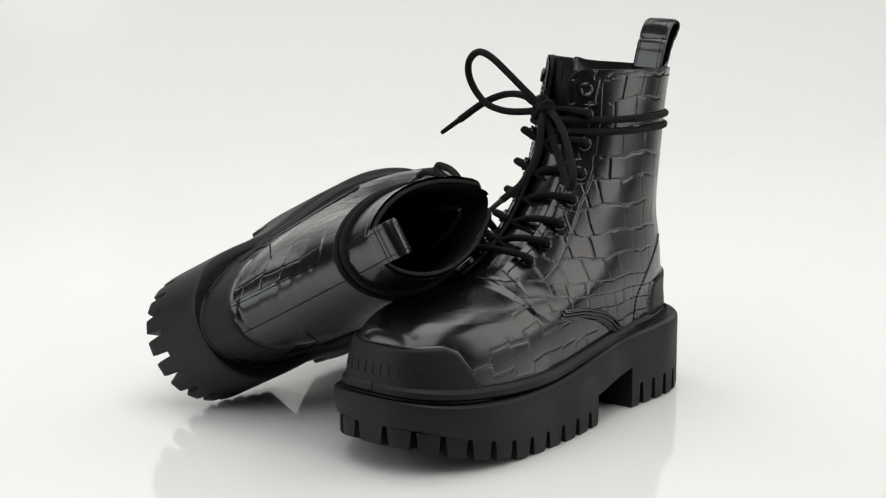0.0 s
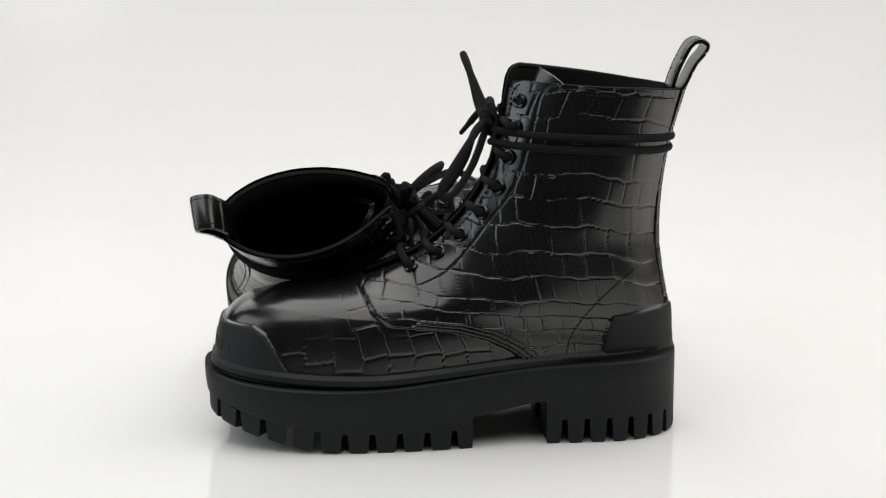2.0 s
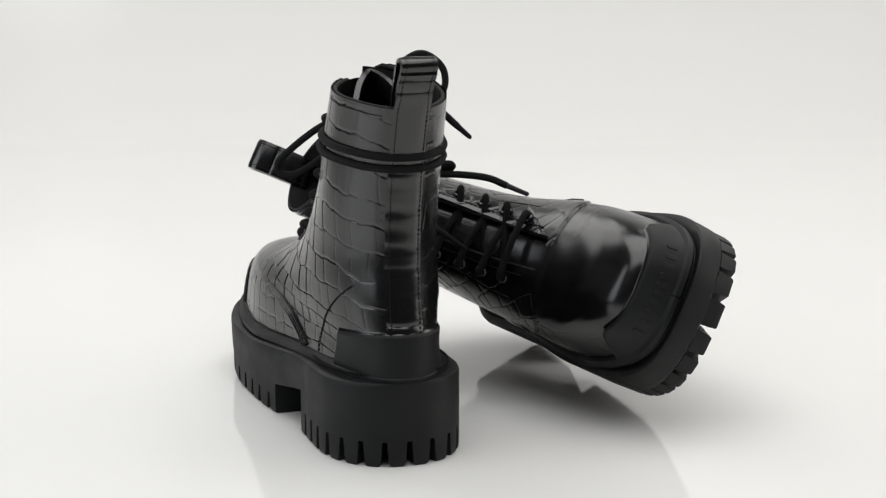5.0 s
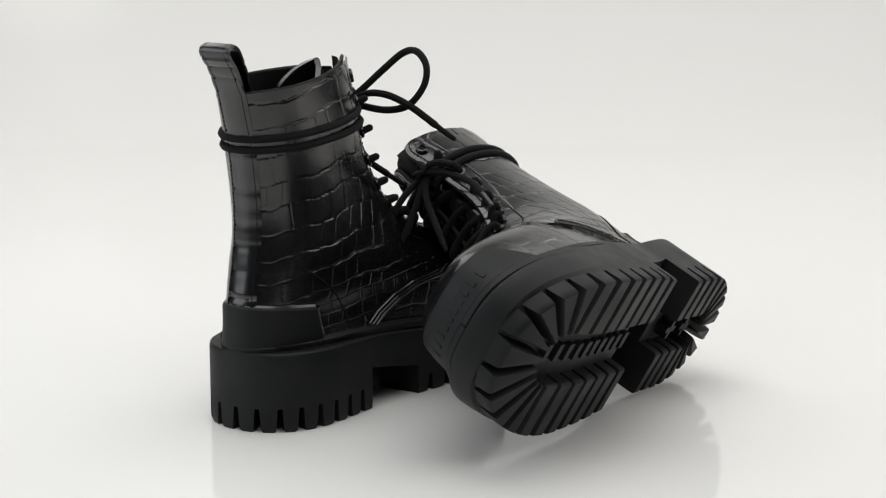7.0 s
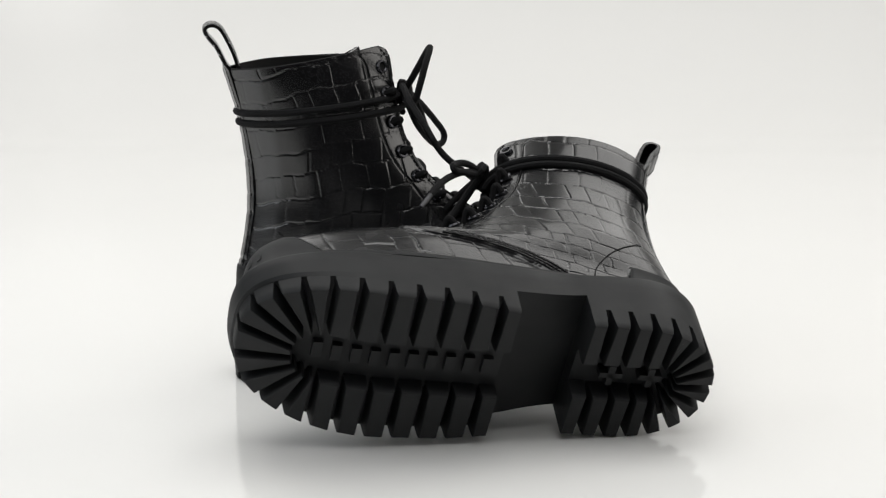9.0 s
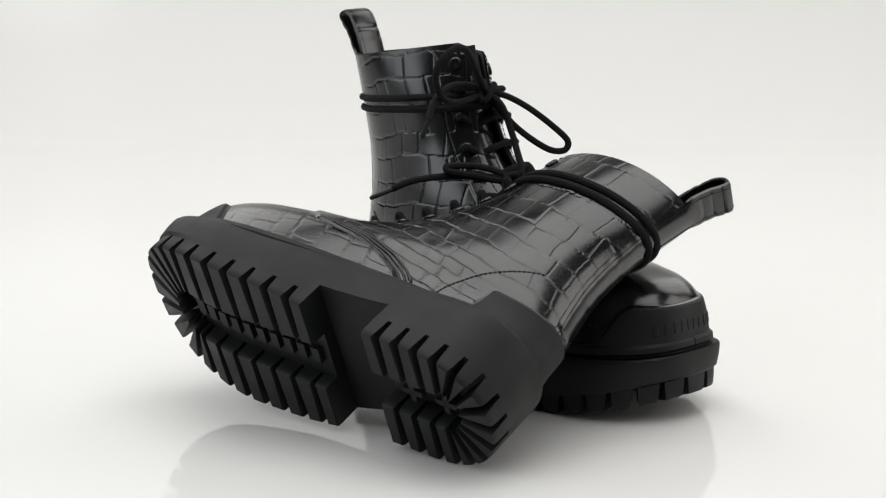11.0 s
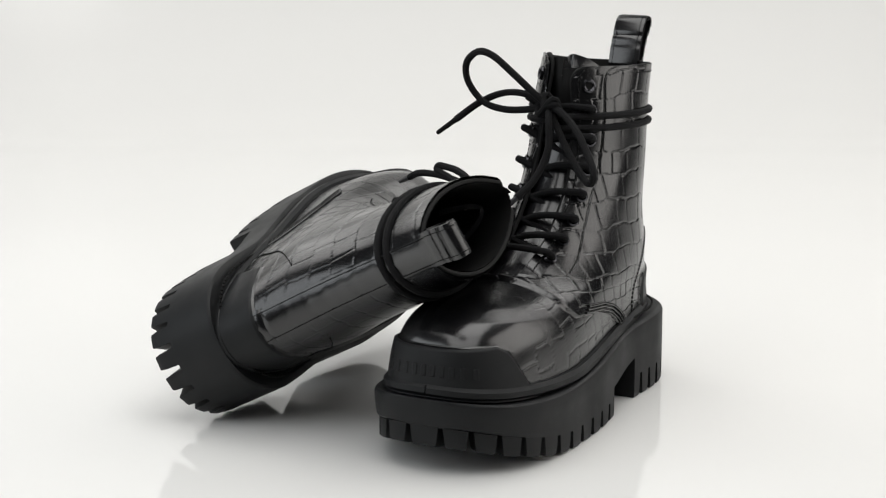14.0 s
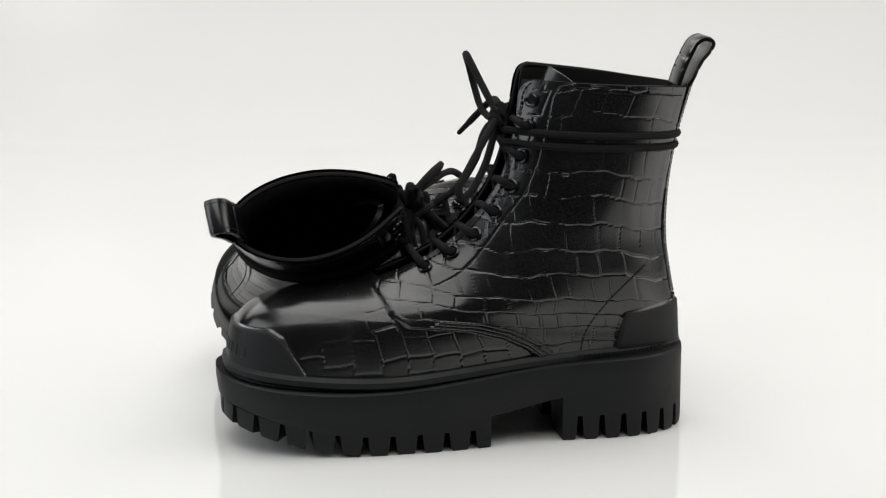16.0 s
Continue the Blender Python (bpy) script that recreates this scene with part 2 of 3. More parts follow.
def upper(boot, seed):
    side_cols, gap_cols, rows = 270, 24, 320
    b = np.linspace(0, 1, rows)
    ea = edge_a(b)
    cols = np.concatenate([np.linspace(0, 1, side_cols)[:, None] * ea[None, :], ea[None, :] + np.linspace(0, 1, gap_cols + 1)[1:, None] * (1 - ea[None, :])]).T
    n_half = cols.shape[1]
    a = np.concatenate([-cols[:, :0:-1], cols], 1)      # front round the other side, back, front
    a[:, 0] = -1 + 1e-9
    bb = np.repeat(b[:, None], a.shape[1], 1)
    # move the grid's points that lie near a region's border onto it
    zero = [np.zeros(a.shape, bool) for _ in range(3)]
    da, db = np.gradient(a, axis=1), b[1] - b[0]
    a0, b0 = a.copy(), bb.copy()
    for k in range(3):
        f = regions(surface(a, bb))[k]
        fa, fb = np.gradient(f, axis=1), np.gradient(f, axis=0)
        g2 = fa ** 2 + fb ** 2 + 1e-14
        sa, sb = -f * fa / g2, -f * fb / g2
        near = (np.maximum(np.abs(sa), np.abs(sb)) < 0.55)
        near[:, :2] = near[:, -2:] = False
        a = np.where(near, a0 + sa * da, a)
        bb = np.where(near, np.clip(b0 + sb * db, 0, 1), bb)
        zero[k] = near
    p = surface(a, bb)
    n = normal(a, bb)
    reg = regions(p)
    ring = np.linalg.norm(np.diff(surface(a0, b0), axis=1), axis=-1)
    u = np.concatenate([np.zeros((rows, 1)), np.cumsum(ring, 1)], 1)
    u -= u[:, a.shape[1] // 2][:, None]
    drop = np.linalg.norm(np.diff(surface(np.full(rows, 0.45), b), axis=0), axis=-1)
    v = np.concatenate([[0], np.cumsum(drop)])[:, None] + 0 * u
    crease = creases(u, v, seed, 0.4 + 0.6 * np.clip((np.abs(u) - 0.045) / 0.045, 0, 1))
    crease *= 0.65 + 0.35 * np.clip((np.abs(u) - 0.02) / 0.05, 0, 1)
    for side in (1, -1):        # pressed flat round the eyelets
        for k in range(len(EYE_B)):
            crease *= 1 - np.exp(-(np.linalg.norm(p - eye_pos(side, k, 0.0), axis=-1) / 0.0052) ** 4)
    x, z = p[..., 0], p[..., 2]
    inq = reg[2] > 0
    # the vamp carries scales at its sides and is plain over the toe
    plain = np.clip((x - 0.19) / 0.05, 0, 1) * np.clip((z - 0.062) / 0.02, 0, 1)
    y = np.abs(p[..., 1] - mid(x))
    plain = np.maximum(plain, np.clip((x - 0.182) / 0.02, 0, 1) * np.clip((0.038 - y) / 0.012, 0, 1))
    crease2 = creases(z * 1.0 + 0.1 * x, 0.32 - x + 0.25 * (z - 0.05), seed + 5)
    crease = np.where(inq, crease, crease2 * (1 - plain) * 0.75)
    # groove of the sewn seam behind the lacing
    off = seam_off(b)[:, None]
    groove = 0.0006 * np.exp(-(((np.abs(a0) - (ea[:, None] - off)) * ring.sum(1)[:, None] / 2) / 0.0007) ** 2) * (bb < 0.60)
    crease = np.maximum(crease, groove)
    step = lambda d, w: np.clip(d / w + 0.5, 0, 1)
    crease *= 1 - 0.8 * (reg[2] > 0) * (reg[2] < 0.006) * (z < 0.085)
    crease *= 1 - step(reg[0] + 0.002, 0.003)
    crease *= 1 - step(reg[1] + 0.002, 0.003)
    lift = -crease + 0.0016 * step(reg[2], 0.0016) + 0.0026 * step(reg[0], 0.0022) + 0.0022 * step(reg[1], 0.0030)
    # soft dents in the shaft
    lift += 0.0005 * np.sin(z * 62 + u * 23 + seed) * np.clip((z - 0.09) / 0.04, 0, 1)
    p = p + n * lift[..., None]
    pn = np.cross(np.gradient(p, axis=1), np.gradient(p, axis=0))
    pn /= np.linalg.norm(pn, axis=-1, keepdims=True) + 1e-12
    w = a.shape[1]
    tris = {"toe_cap": [], "heel_counter": [], "quarter": [], "quarter_other": [], "vamp": []}
    centre = w // 2
    gap = gap_cols
    for i in range(rows - 1):
        low = b[i] >= B_LOW
        for j in range(w - 1):
            if not low and (j < gap or j >= w - 1 - gap):
                continue
            ids = (i * w + j, (i + 1) * w + j, (i + 1) * w + j + 1, i * w + j + 1)
            ij = ((i, j), (i + 1, j), (i + 1, j + 1), (i, j + 1))
            faces = [(0, 1, 2, 3)]
            for k in range(3):
                z4 = [zero[k][q] for q in ij]
                f4 = [reg[k][q] for q in ij]
                free = [f for f, zz in zip(f4, z4) if not zz]
                if free and min(free) < 0 < max(free):
                    faces = [(0, 1, 2), (0, 2, 3)] if z4[0] and z4[2] else [(0, 1, 3), (1, 2, 3)]
            for f in faces:
                s = [sum(reg[k][ij[q]] for q in f if not zero[k][ij[q]]) for k in range(3)]
                if s[0] > 0:
                    key = "toe_cap"
                elif s[1] > 0:
                    key = "heel_counter"
                elif s[2] > 0:
                    key = "quarter" if j >= centre else "quarter_other"
                else:
                    key = "vamp"
                tris[key].append(tuple(ids[q] for q in f[::-1]))
    flat, nflat = p.reshape(-1, 3), pn.reshape(-1, 3)
    for key, faces in tris.items():
        used = np.unique(np.concatenate([np.array(f) for f in faces]))
        back = np.full(len(flat), -1)
        back[used] = np.arange(len(used))
        rubber = key in ("toe_cap", "heel_counter")
        ob = part(key.replace("_other", ""), (flat[used], [tuple(int(back[q]) for q in f) for f in faces]), RUBBER if rubber else LEATHER, boot,
                  {"toe_cap": "moulded matte rubber toe cap", "heel_counter": "moulded matte rubber heel counter"}.get(key, "black crocodile-embossed leather"))
        me = ob.data
        me.set_sharp_from_angle(angle=radians(180))
        nn = nflat[used] * (1, SIDE, 1)
        me.normals_split_custom_set_from_vertices([tuple(q) for q in nn])


def sheet(a, b, lift):
    p = surface(a, b) + normal(a, b) * lift
    h, w = a.shape
    return p.reshape(-1, 3), [(i * w + j, i * w + j + 1, (i + 1) * w + j + 1, (i + 1) * w + j) for i in range(h - 1) for j in range(w - 1)]


def inside(boot):
    """Lining, insole, tongue, collar binding and facing edges."""
    global FLAP, DROP
    b = np.linspace(0.0, 0.93, 60)
    keep, FLAP = FLAP, FLAP * 0.3
    ea = edge_a(b)
    t = np.linspace(-1, 1, 120)
    a = np.repeat(t[None, :], 60, 0)
    # the lining runs on round the front as the tongue's folds, set deeper there
    deep = np.clip((np.abs(a) - ea[:, None] + 0.16) / 0.12, 0, 1) * (np.clip((B_LOW + 0.05 - b) / 0.1, 0, 1) * np.clip((b - 0.05) / 0.12, 0, 1))[:, None]
    pts, faces = sheet(a, np.repeat(b[:, None], 120, 1), (-0.0028 - 0.0085 * deep)[..., None])
    FLAP = keep
    w = 120
    last = len(b) - 1
    faces = [f[::-1] for f in faces] + [tuple(last * w + j for j in range(w))]
    part("lining", (pts, faces), LINING, boot, "black leather lining")
    # collar binding and the facing's front edges, one cord on each side
    bs = np.linspace(0.004, B_LOW, 70)
    for s in (1, -1):
        e = edge_a(bs)
        path = np.vstack([on(s * np.linspace(0.0, edge_a(0.0)[0] - 0.02, 50), np.full(50, 0.003), -0.0010), on(s * e, bs, -0.0006)])
        part("edge_binding", tube(path, 0.0014, 6), LINING, boot)
    # tongue
    keep, FLAP = FLAP, 0.0
    kept, DROP = DROP, 0.0
    b = np.linspace(-0.012 if SIDE > 0 else 0.07, B_LOW + 0.03, 70)
    t = np.linspace(-1, 1, 24)
    ea = np.concatenate([edge_a(np.clip(b, 0, 1))])
    half = (1 - ea) + np.interp(b, (0, 0.2), (0.17, 0.12))
    a = 1 - half[:, None] * np.abs(t)[None, :]
    a = np.where(t[None, :] < 0, -a, a)
    bb = np.repeat(b[:, None], 24, 1)
    p = surface(a, bb) - normal(a, np.clip(bb, 0, 1)) * np.interp(bb, (0, 0.25, 0.5), (0.0075, 0.0065, 0.0048))[..., None]
    rise = np.clip(-bb, 0, 1)
    p[..., 2] += rise * 0.20
    p[..., 0] -= 0.012 * np.clip((0.16 - bb) / 0.17, 0, 1)
    p[..., 2] -= np.clip((0.09 if SIDE > 0 else 0.17) - bb, 0, 0.1) * 0.2 * np.abs(t)[None, :] ** 2.5
    h, w = bb.shape
    front = p.reshape(-1, 3)
    faces = [(i * w + j, i * w + j + 1, (i + 1) * w + j + 1, (i + 1) * w + j) for i in range(h - 1) for j in range(w - 1)]
    nb = normal(a, np.clip(bb, 0, 1)).reshape(-1, 3)
    rear = front - nb * 0.0035
    k = len(front)
    faces2 = [tuple(k + q for q in f[::-1]) for f in faces]
    rim = [(j, k + j, k + j + 1, j + 1) for j in range(w - 1)]
    rim += [(i * w, (i + 1) * w, k + (i + 1) * w, k + i * w) for i in range(h - 1)]
    rim += [((i + 1) * w - 1, k + (i + 1) * w - 1, k + (i + 2) * w - 1, (i + 2) * w - 1) for i in range(h - 1)]
    FLAP, DROP = keep, kept
    part("tongue", (np.vstack([front, rear]), faces + faces2 + rim), SMOOTH, boot, "padded black leather tongue")


def stitch(boot, path, step=0.0034, r=0.00045, name="stitching"):
    """A row of short threads lying along a path."""
    d = np.concatenate([[0], np.cumsum(np.linalg.norm(np.diff(path, axis=0), axis=1))])
    pts, faces = [], []
    for s0 in np.arange(0, d[-1] - step, step):
        at = np.array([s0, s0 + step * 0.72])
        q = np.stack([np.interp(at, d, path[:, k]) for k in range(3)], 1)
        p4, f4 = tube(q, r, 5)
        faces += [tuple(len(pts) + i for i in f) for f in f4]
        pts += p4
    part(name, (np.array(pts), faces), THREAD, boot)


def find_b(a, test):
    """b at which test(point) first turns true, going down at a."""
    bs = np.linspace(0, 1, 400)
    p = surface(np.full(400, a), bs)
    hit = np.nonzero(test(p))[0]
    return bs[hit[0]] if len(hit) else 1.0


def seams(boot):
    # rubber lip that runs round the upper on top of the sole
    a = np.linspace(-0.999, 0.999, 260)
    part("sole_lip", tube(on(a, np.full(260, 0.984), 0.0004), 0.0044, 8), RUBBER, boot)
    bs = np.linspace(0.01, B_LOW - 0.01, 90)
    zs = np.linspace(0.053, 0.0772, 60)
    for s in (1, -1):
        stitch(boot, on(s * (edge_a(bs) - 0.028), bs, 0.0022))
        # round the top of the quarter, twice
        stitch(boot, on(s * np.linspace(0.13, edge_a(0.02)[0] - 0.02, 90), np.full(90, 0.020), 0.0011))
        # seam down from the lacing's fourth hole to the front seam
        bq = np.linspace(0.02, 0.60, 90)
        aq = edge_a(bq) - seam_off(bq)
        stitch(boot, on(s * aq, bq, 0.0012), 0.0030)
        # curved front seam, three rows
        for off in (0.0016, 0.0042, 0.0068):
            path = []
            for z in zs:
                x = float(seam_x(z)) - off * 1.2
                zz = z + off * 0.55
                path.append(surface_at(x, zz, s, 0.0021))
            part("seam_ridge", tube(np.array(path), 0.0009, 6), LEATHER, boot)
            stitch(boot, np.array(path) + np.array((0, s * 0.0006, 0.0003)))
        # counter seam that arcs up over the heel
        path = []
        for q in np.linspace(0, 1, 40):
            path.append(surface_at(0.072 - 0.045 * q ** 1.4, 0.057 + 0.052 * q ** 0.8, s, 0.0019))
        stitch(boot, np.array(path), 0.0030)


def surface_at(x, z, side, lift=0.0):
    """The point of the upper's side at x and z."""
    a, b = np.meshgrid(np.linspace(0.02, 0.98, 120), np.linspace(0.02, 1, 140))
    p = surface_at.grid if surface_at.grid is not None else surface(a, b)
    surface_at.grid = p
    d = (p[..., 0] - x) ** 2 + (p[..., 2] - z) ** 2
    i, j = np.unravel_index(np.argmin(d), d.shape)
    aa, bb = a[i, j], b[i, j]
    for _ in range(6):
        e = 1e-3
        q = surface(np.array([aa, aa + e, aa]), np.array([bb, bb, min(bb + e, 1)]))
        j11, j12 = (q[1, 0] - q[0, 0]) / e, (q[2, 0] - q[0, 0]) / e
        j21, j22 = (q[1, 2] - q[0, 2]) / e, (q[2, 2] - q[0, 2]) / e
        det = j11 * j22 - j12 * j21
        if abs(det) < 1e-7:
            break
        rx, rz = x - q[0, 0], z - q[0, 2]
        aa = float(np.clip(aa + np.clip((j22 * rx - j12 * rz) / det, -0.05, 0.05), 0.01, 0.99))
        bb = float(np.clip(bb + np.clip((-j21 * rx + j11 * rz) / det, -0.05, 0.05), 0.0, 0.998))
    return on(side * aa, bb, lift)


surface_at.grid = None

# ---- sole ----
BACK, FRONT = -0.0035, 0.3005
SOLE_X = (-0.0035, 0.03, 0.06, 0.095, 0.13, 0.16, 0.195, 0.23, 0.265, 0.3005)
SOLE_W = (0.0435, 0.0450, 0.0460, 0.0465, 0.0515, 0.0560, 0.0580, 0.0595, 0.0595, 0.0590)


def half_width(x):
    toe = np.clip((np.asarray(x) - 0.195) / (FRONT - 0.195), 0, 1)
    heel = np.clip((0.050 - np.asarray(x)) / (0.050 - BACK), 0, 1)
    return spline(x, SOLE_X, SOLE_W) * np.maximum(0, 1 - toe ** 2.8) ** (1 / 2.8) * np.maximum(0, 1 - heel ** 2.25) ** (1 / 2.25)


def sole_top(x):
    return spline(x, (BACK, 0.05, 0.10, 0.15, 0.19, 0.24, 0.28, FRONT), (0.0525, 0.0515, 0.0490, 0.0440, 0.0405, 0.0410, 0.0445, 0.0480))


def ground(x):
    """The tread's lower face: flat, and lifted at the toe."""
    return 0.018 * np.clip((np.asarray(x) - 0.200) / 0.097, 0, 1) ** 1.7


def toe_share(x):
    return np.clip((np.asarray(x) - 0.20) / 0.085, 0, 1) ** 1.5


def half_outline(n=150):
    """x stations, even along the outline."""
    x = BACK + (FRONT - BACK) * (1 - np.cos(np.linspace(0, math.pi, 4000))) / 2
    d = np.concatenate([[0], np.cumsum(np.hypot(np.diff(x), np.diff(half_width(x))))])
    return np.interp(np.linspace(0, d[-1], n), d, x)


STATIONS = half_outline()


def loft(xs, layers, caps=False):
    """A body along x. layers: (inset, height) as functions of x, from the top of the side to its bottom."""
    pts, faces, k = [], [], len(layers)
    layers = [q if len(q) == 3 else (*q, 0.0) for q in layers]
    for x in xs:
        w, c, toe = float(half_width(x)), float(mid(x)), float(toe_share(x))
        for side in (1, -1):
            for inset, z, cut in (layers if side > 0 else layers[::-1]):
                pts.append((x - cut * toe, c + side * max(w - inset - cut * toe, 0.0), float(z(x))))
    m = 2 * k
    for i in range(len(xs) - 1):
        for j in range(m):
            faces.append((i * m + j, i * m + (j + 1) % m, (i + 1) * m + (j + 1) % m, (i + 1) * m + j))
    faces = [f[::-1] for f in faces]
    faces += [tuple(range(m)), tuple(range((len(xs) - 1) * m, len(xs) * m))[::-1]]
    return pts, faces


def slab_low(x):
    return spline(x, (BACK, 0.082, 0.10, 0.133, 0.17, 0.24, FRONT), (0.030, 0.029, 0.026, 0.0205, 0.018, 0.020, 0.032))


HEEL_END, FORE_START = 0.0850, 0.1325


def sole(boot):
    core = part("outsole", loft(STATIONS, [(0.0055, lambda x: sole_top(x) - 0.0002), (0.0022, sole_top), (0.0006, lambda x: sole_top(x) - 0.0010),
                                           (0.0, lambda x: sole_top(x) - 0.0028), (0.0, lambda x: 0.5 * (sole_top(x) + slab_low(x)), 0.0002), (0.0, slab_low, 0.0012)]), RUBBER, boot, "thick matte black rubber sole")
    heel_x = np.append(STATIONS[STATIONS < HEEL_END - 0.0005], HEEL_END)
    part("heel_block", loft(heel_x, [(0.0, slab_low), (0.0, lambda x: 0.0158)]), RUBBER, boot)
    fore_x = np.insert(STATIONS[STATIONS > FORE_START + 0.0005], 0, FORE_START)
    part("tread_base", loft(fore_x, [(0.0, slab_low, 0.0012), (0.0, lambda x: ground(x) + 0.0122, 0.0025)]), RUBBER, boot)

    def lugs(xs, spine0, spine1, radius, cuts, top):
        """Cleats round a stretch of the outline, cut by slits that run to the middle recess."""
        cut = 0.0025 * toe_share(xs)
        wide = np.maximum(half_width(xs) - cut, 0)
        left = np.stack([xs - cut, mid(xs) + wide], 1)
        right = np.stack([xs - cut, mid(xs) - wide], 1)
        ring = np.vstack([left, right[::-1]]) if spine1 > 0.15 else np.vstack([right[::-1], left])
        d = np.concatenate([[0], np.cumsum(np.linalg.norm(np.diff(ring, axis=0), axis=1))])
        total = d[-1]
        at = lambda s: np.array([np.interp(s, d, ring[:, 0]), np.interp(s, d, ring[:, 1])])
        cuts = np.asarray(cuts) * total
        for k in range(len(cuts) - 1):
            pts = []
            for level, gap, shrink in ((None, 0.0016, 0.0), (0.0050, 0.0024, 0.0), (0.0012, 0.0029, 0.0002), (0.0, 0.0032, 0.0012)):
                g0 = 0.0 if k == 0 else gap
                g1 = 0.0 if k == len(cuts) - 2 else gap
                outer = [at(s) for s in np.linspace(cuts[k] + g0, cuts[k + 1] - g1, 6)]
                inner = []
                for s, g in ((cuts[k + 1], -g1), (cuts[k], g0)):
                    p = at(s)
                    c = np.array([np.clip(p[0], spine0, spine1), 0.0])
                    c[1] = mid(c[0])
                    dirn = (p - c) / (np.linalg.norm(p - c) + 1e-9)
                    along = at(min(max(s + g, 0), total)) - p
                    inner.append(c + dirn * radius + along * 0.75)
                poly = np.array(outer + inner)
                mean = poly.mean(0)
                for q in poly:
                    dv = q - mean
                    qq = q - dv / (np.linalg.norm(dv) + 1e-9) * shrink
                    pts.append((qq[0], qq[1], top(q[0]) if level is None else float(ground(q[0])) + level))
            n = len(poly)
            area = np.sum(poly[:, 0] * np.roll(poly[:, 1], -1) - np.roll(poly[:, 0], -1) * poly[:, 1])
            faces = [tuple(range(n)), tuple(range(3 * n, 4 * n))[::-1]]
            for r in range(3):
                for j in range(n):
                    faces.append((r * n + (j + 1) % n, r * n + j, (r + 1) * n + j, (r + 1) * n + (j + 1) % n))
            if area < 0:
                faces = [f[::-1] for f in faces]
            part("tread_lug", (pts, faces), RUBBER, core)

    side = [0, 0.030] + [0.030 + 0.0435 * k for k in range(1, 8)]
    lugs(fore_x, 0.12, 0.246, 0.0182, side + [0.379, 0.424, 0.472, 0.528, 0.576, 0.621] + [1 - q for q in side[::-1]], lambda x: float(ground(x)) + 0.0125)
    side = [0, 0.050, 0.113, 0.176, 0.239, 0.302, 0.365, 0.432]
    lugs(heel_x, 0.034, 0.10, 0.0130, side + [0.5] + [1 - q for q in side[::-1]], lambda x: 0.016)
    # raised marks in the recesses
    for k in range(10):
        bm = bmesh.new()
        x = 0.142 + 0.0118 * k
        box(bm, pose(x, float(mid(x)), float(ground(x)) + 0.0105, 0, 0, 0), 0.0062, 0.0120, 0.0045)
        part("raised_mark", bm, RUBBER, core, smooth=False)
    for x in (0.036, 0.062):
        bm = bmesh.new()
        box(bm, pose(x, float(mid(x)), 0.0115), 0.0150, 0.0042, 0.009)
        box(bm, pose(x, float(mid(x)), 0.0116), 0.0042, 0.0150, 0.0092)
        part("raised_cross", bm, RUBBER, core, smooth=False)
    # welt and its stitching
    ring = [(x, 1) for x in STATIONS] + [(x, -1) for x in STATIONS[-2:0:-1]]
    path = np.array([(x, mid(x) + s * max(float(half_width(x)) - 0.0062, 0), float(sole_top(x)) + 0.0004) for x, s in ring])
    path[:, 0] = BACK + 0.0058 + (path[:, 0] - BACK) * (1 - 0.0116 / (FRONT - BACK))
    part("welt", tube(path, 0.0031, 8, True), RUBBER, boot)
    path2 = path.copy()
    path2[:, 2] += 0.0026
    stitch(boot, np.vstack([path2, path2[:1]]), 0.0032, 0.0009, "welt_stitching")


def marks(boot):
    """Rows of plain raised bars where the rubber carries its moulded sign."""
    aa = np.linspace(0.6, 1, 400)
    b = find_b(1.0, lambda p: p[:, 2] < 0.0640)
    y = surface(aa, np.full(400, b))[:, 1]
    spots = []
    for k in range(10):
        t = 0.027 - 0.006 * k
        s = 1 if t > 0 else -1
        a = float(np.interp(-abs(t), -(y - float(mid(0.28))), aa))
        spots.append((s * a, b))
    b = find_b(0.05, lambda p: p[:, 2] < 0.0700)
    spots += [(0.135 - 0.030 * k, b) for k in range(10)]
    for a, b in spots:
        c = on(a, b, 0.0024)
        n = Vector(normal(np.array([a]), np.array([b]))[0])
        bm = bmesh.new()
        m = Matrix.Translation(c) @ n.to_track_quat("Z", "Y").to_matrix().to_4x4()
        box(bm, m, 0.0034, 0.0072, 0.0014)
        bmesh.ops.bevel(bm, geom=bm.edges[:], offset=0.0004, segments=1, affect="EDGES")
        part("raised_mark", bm, RUBBER, boot)


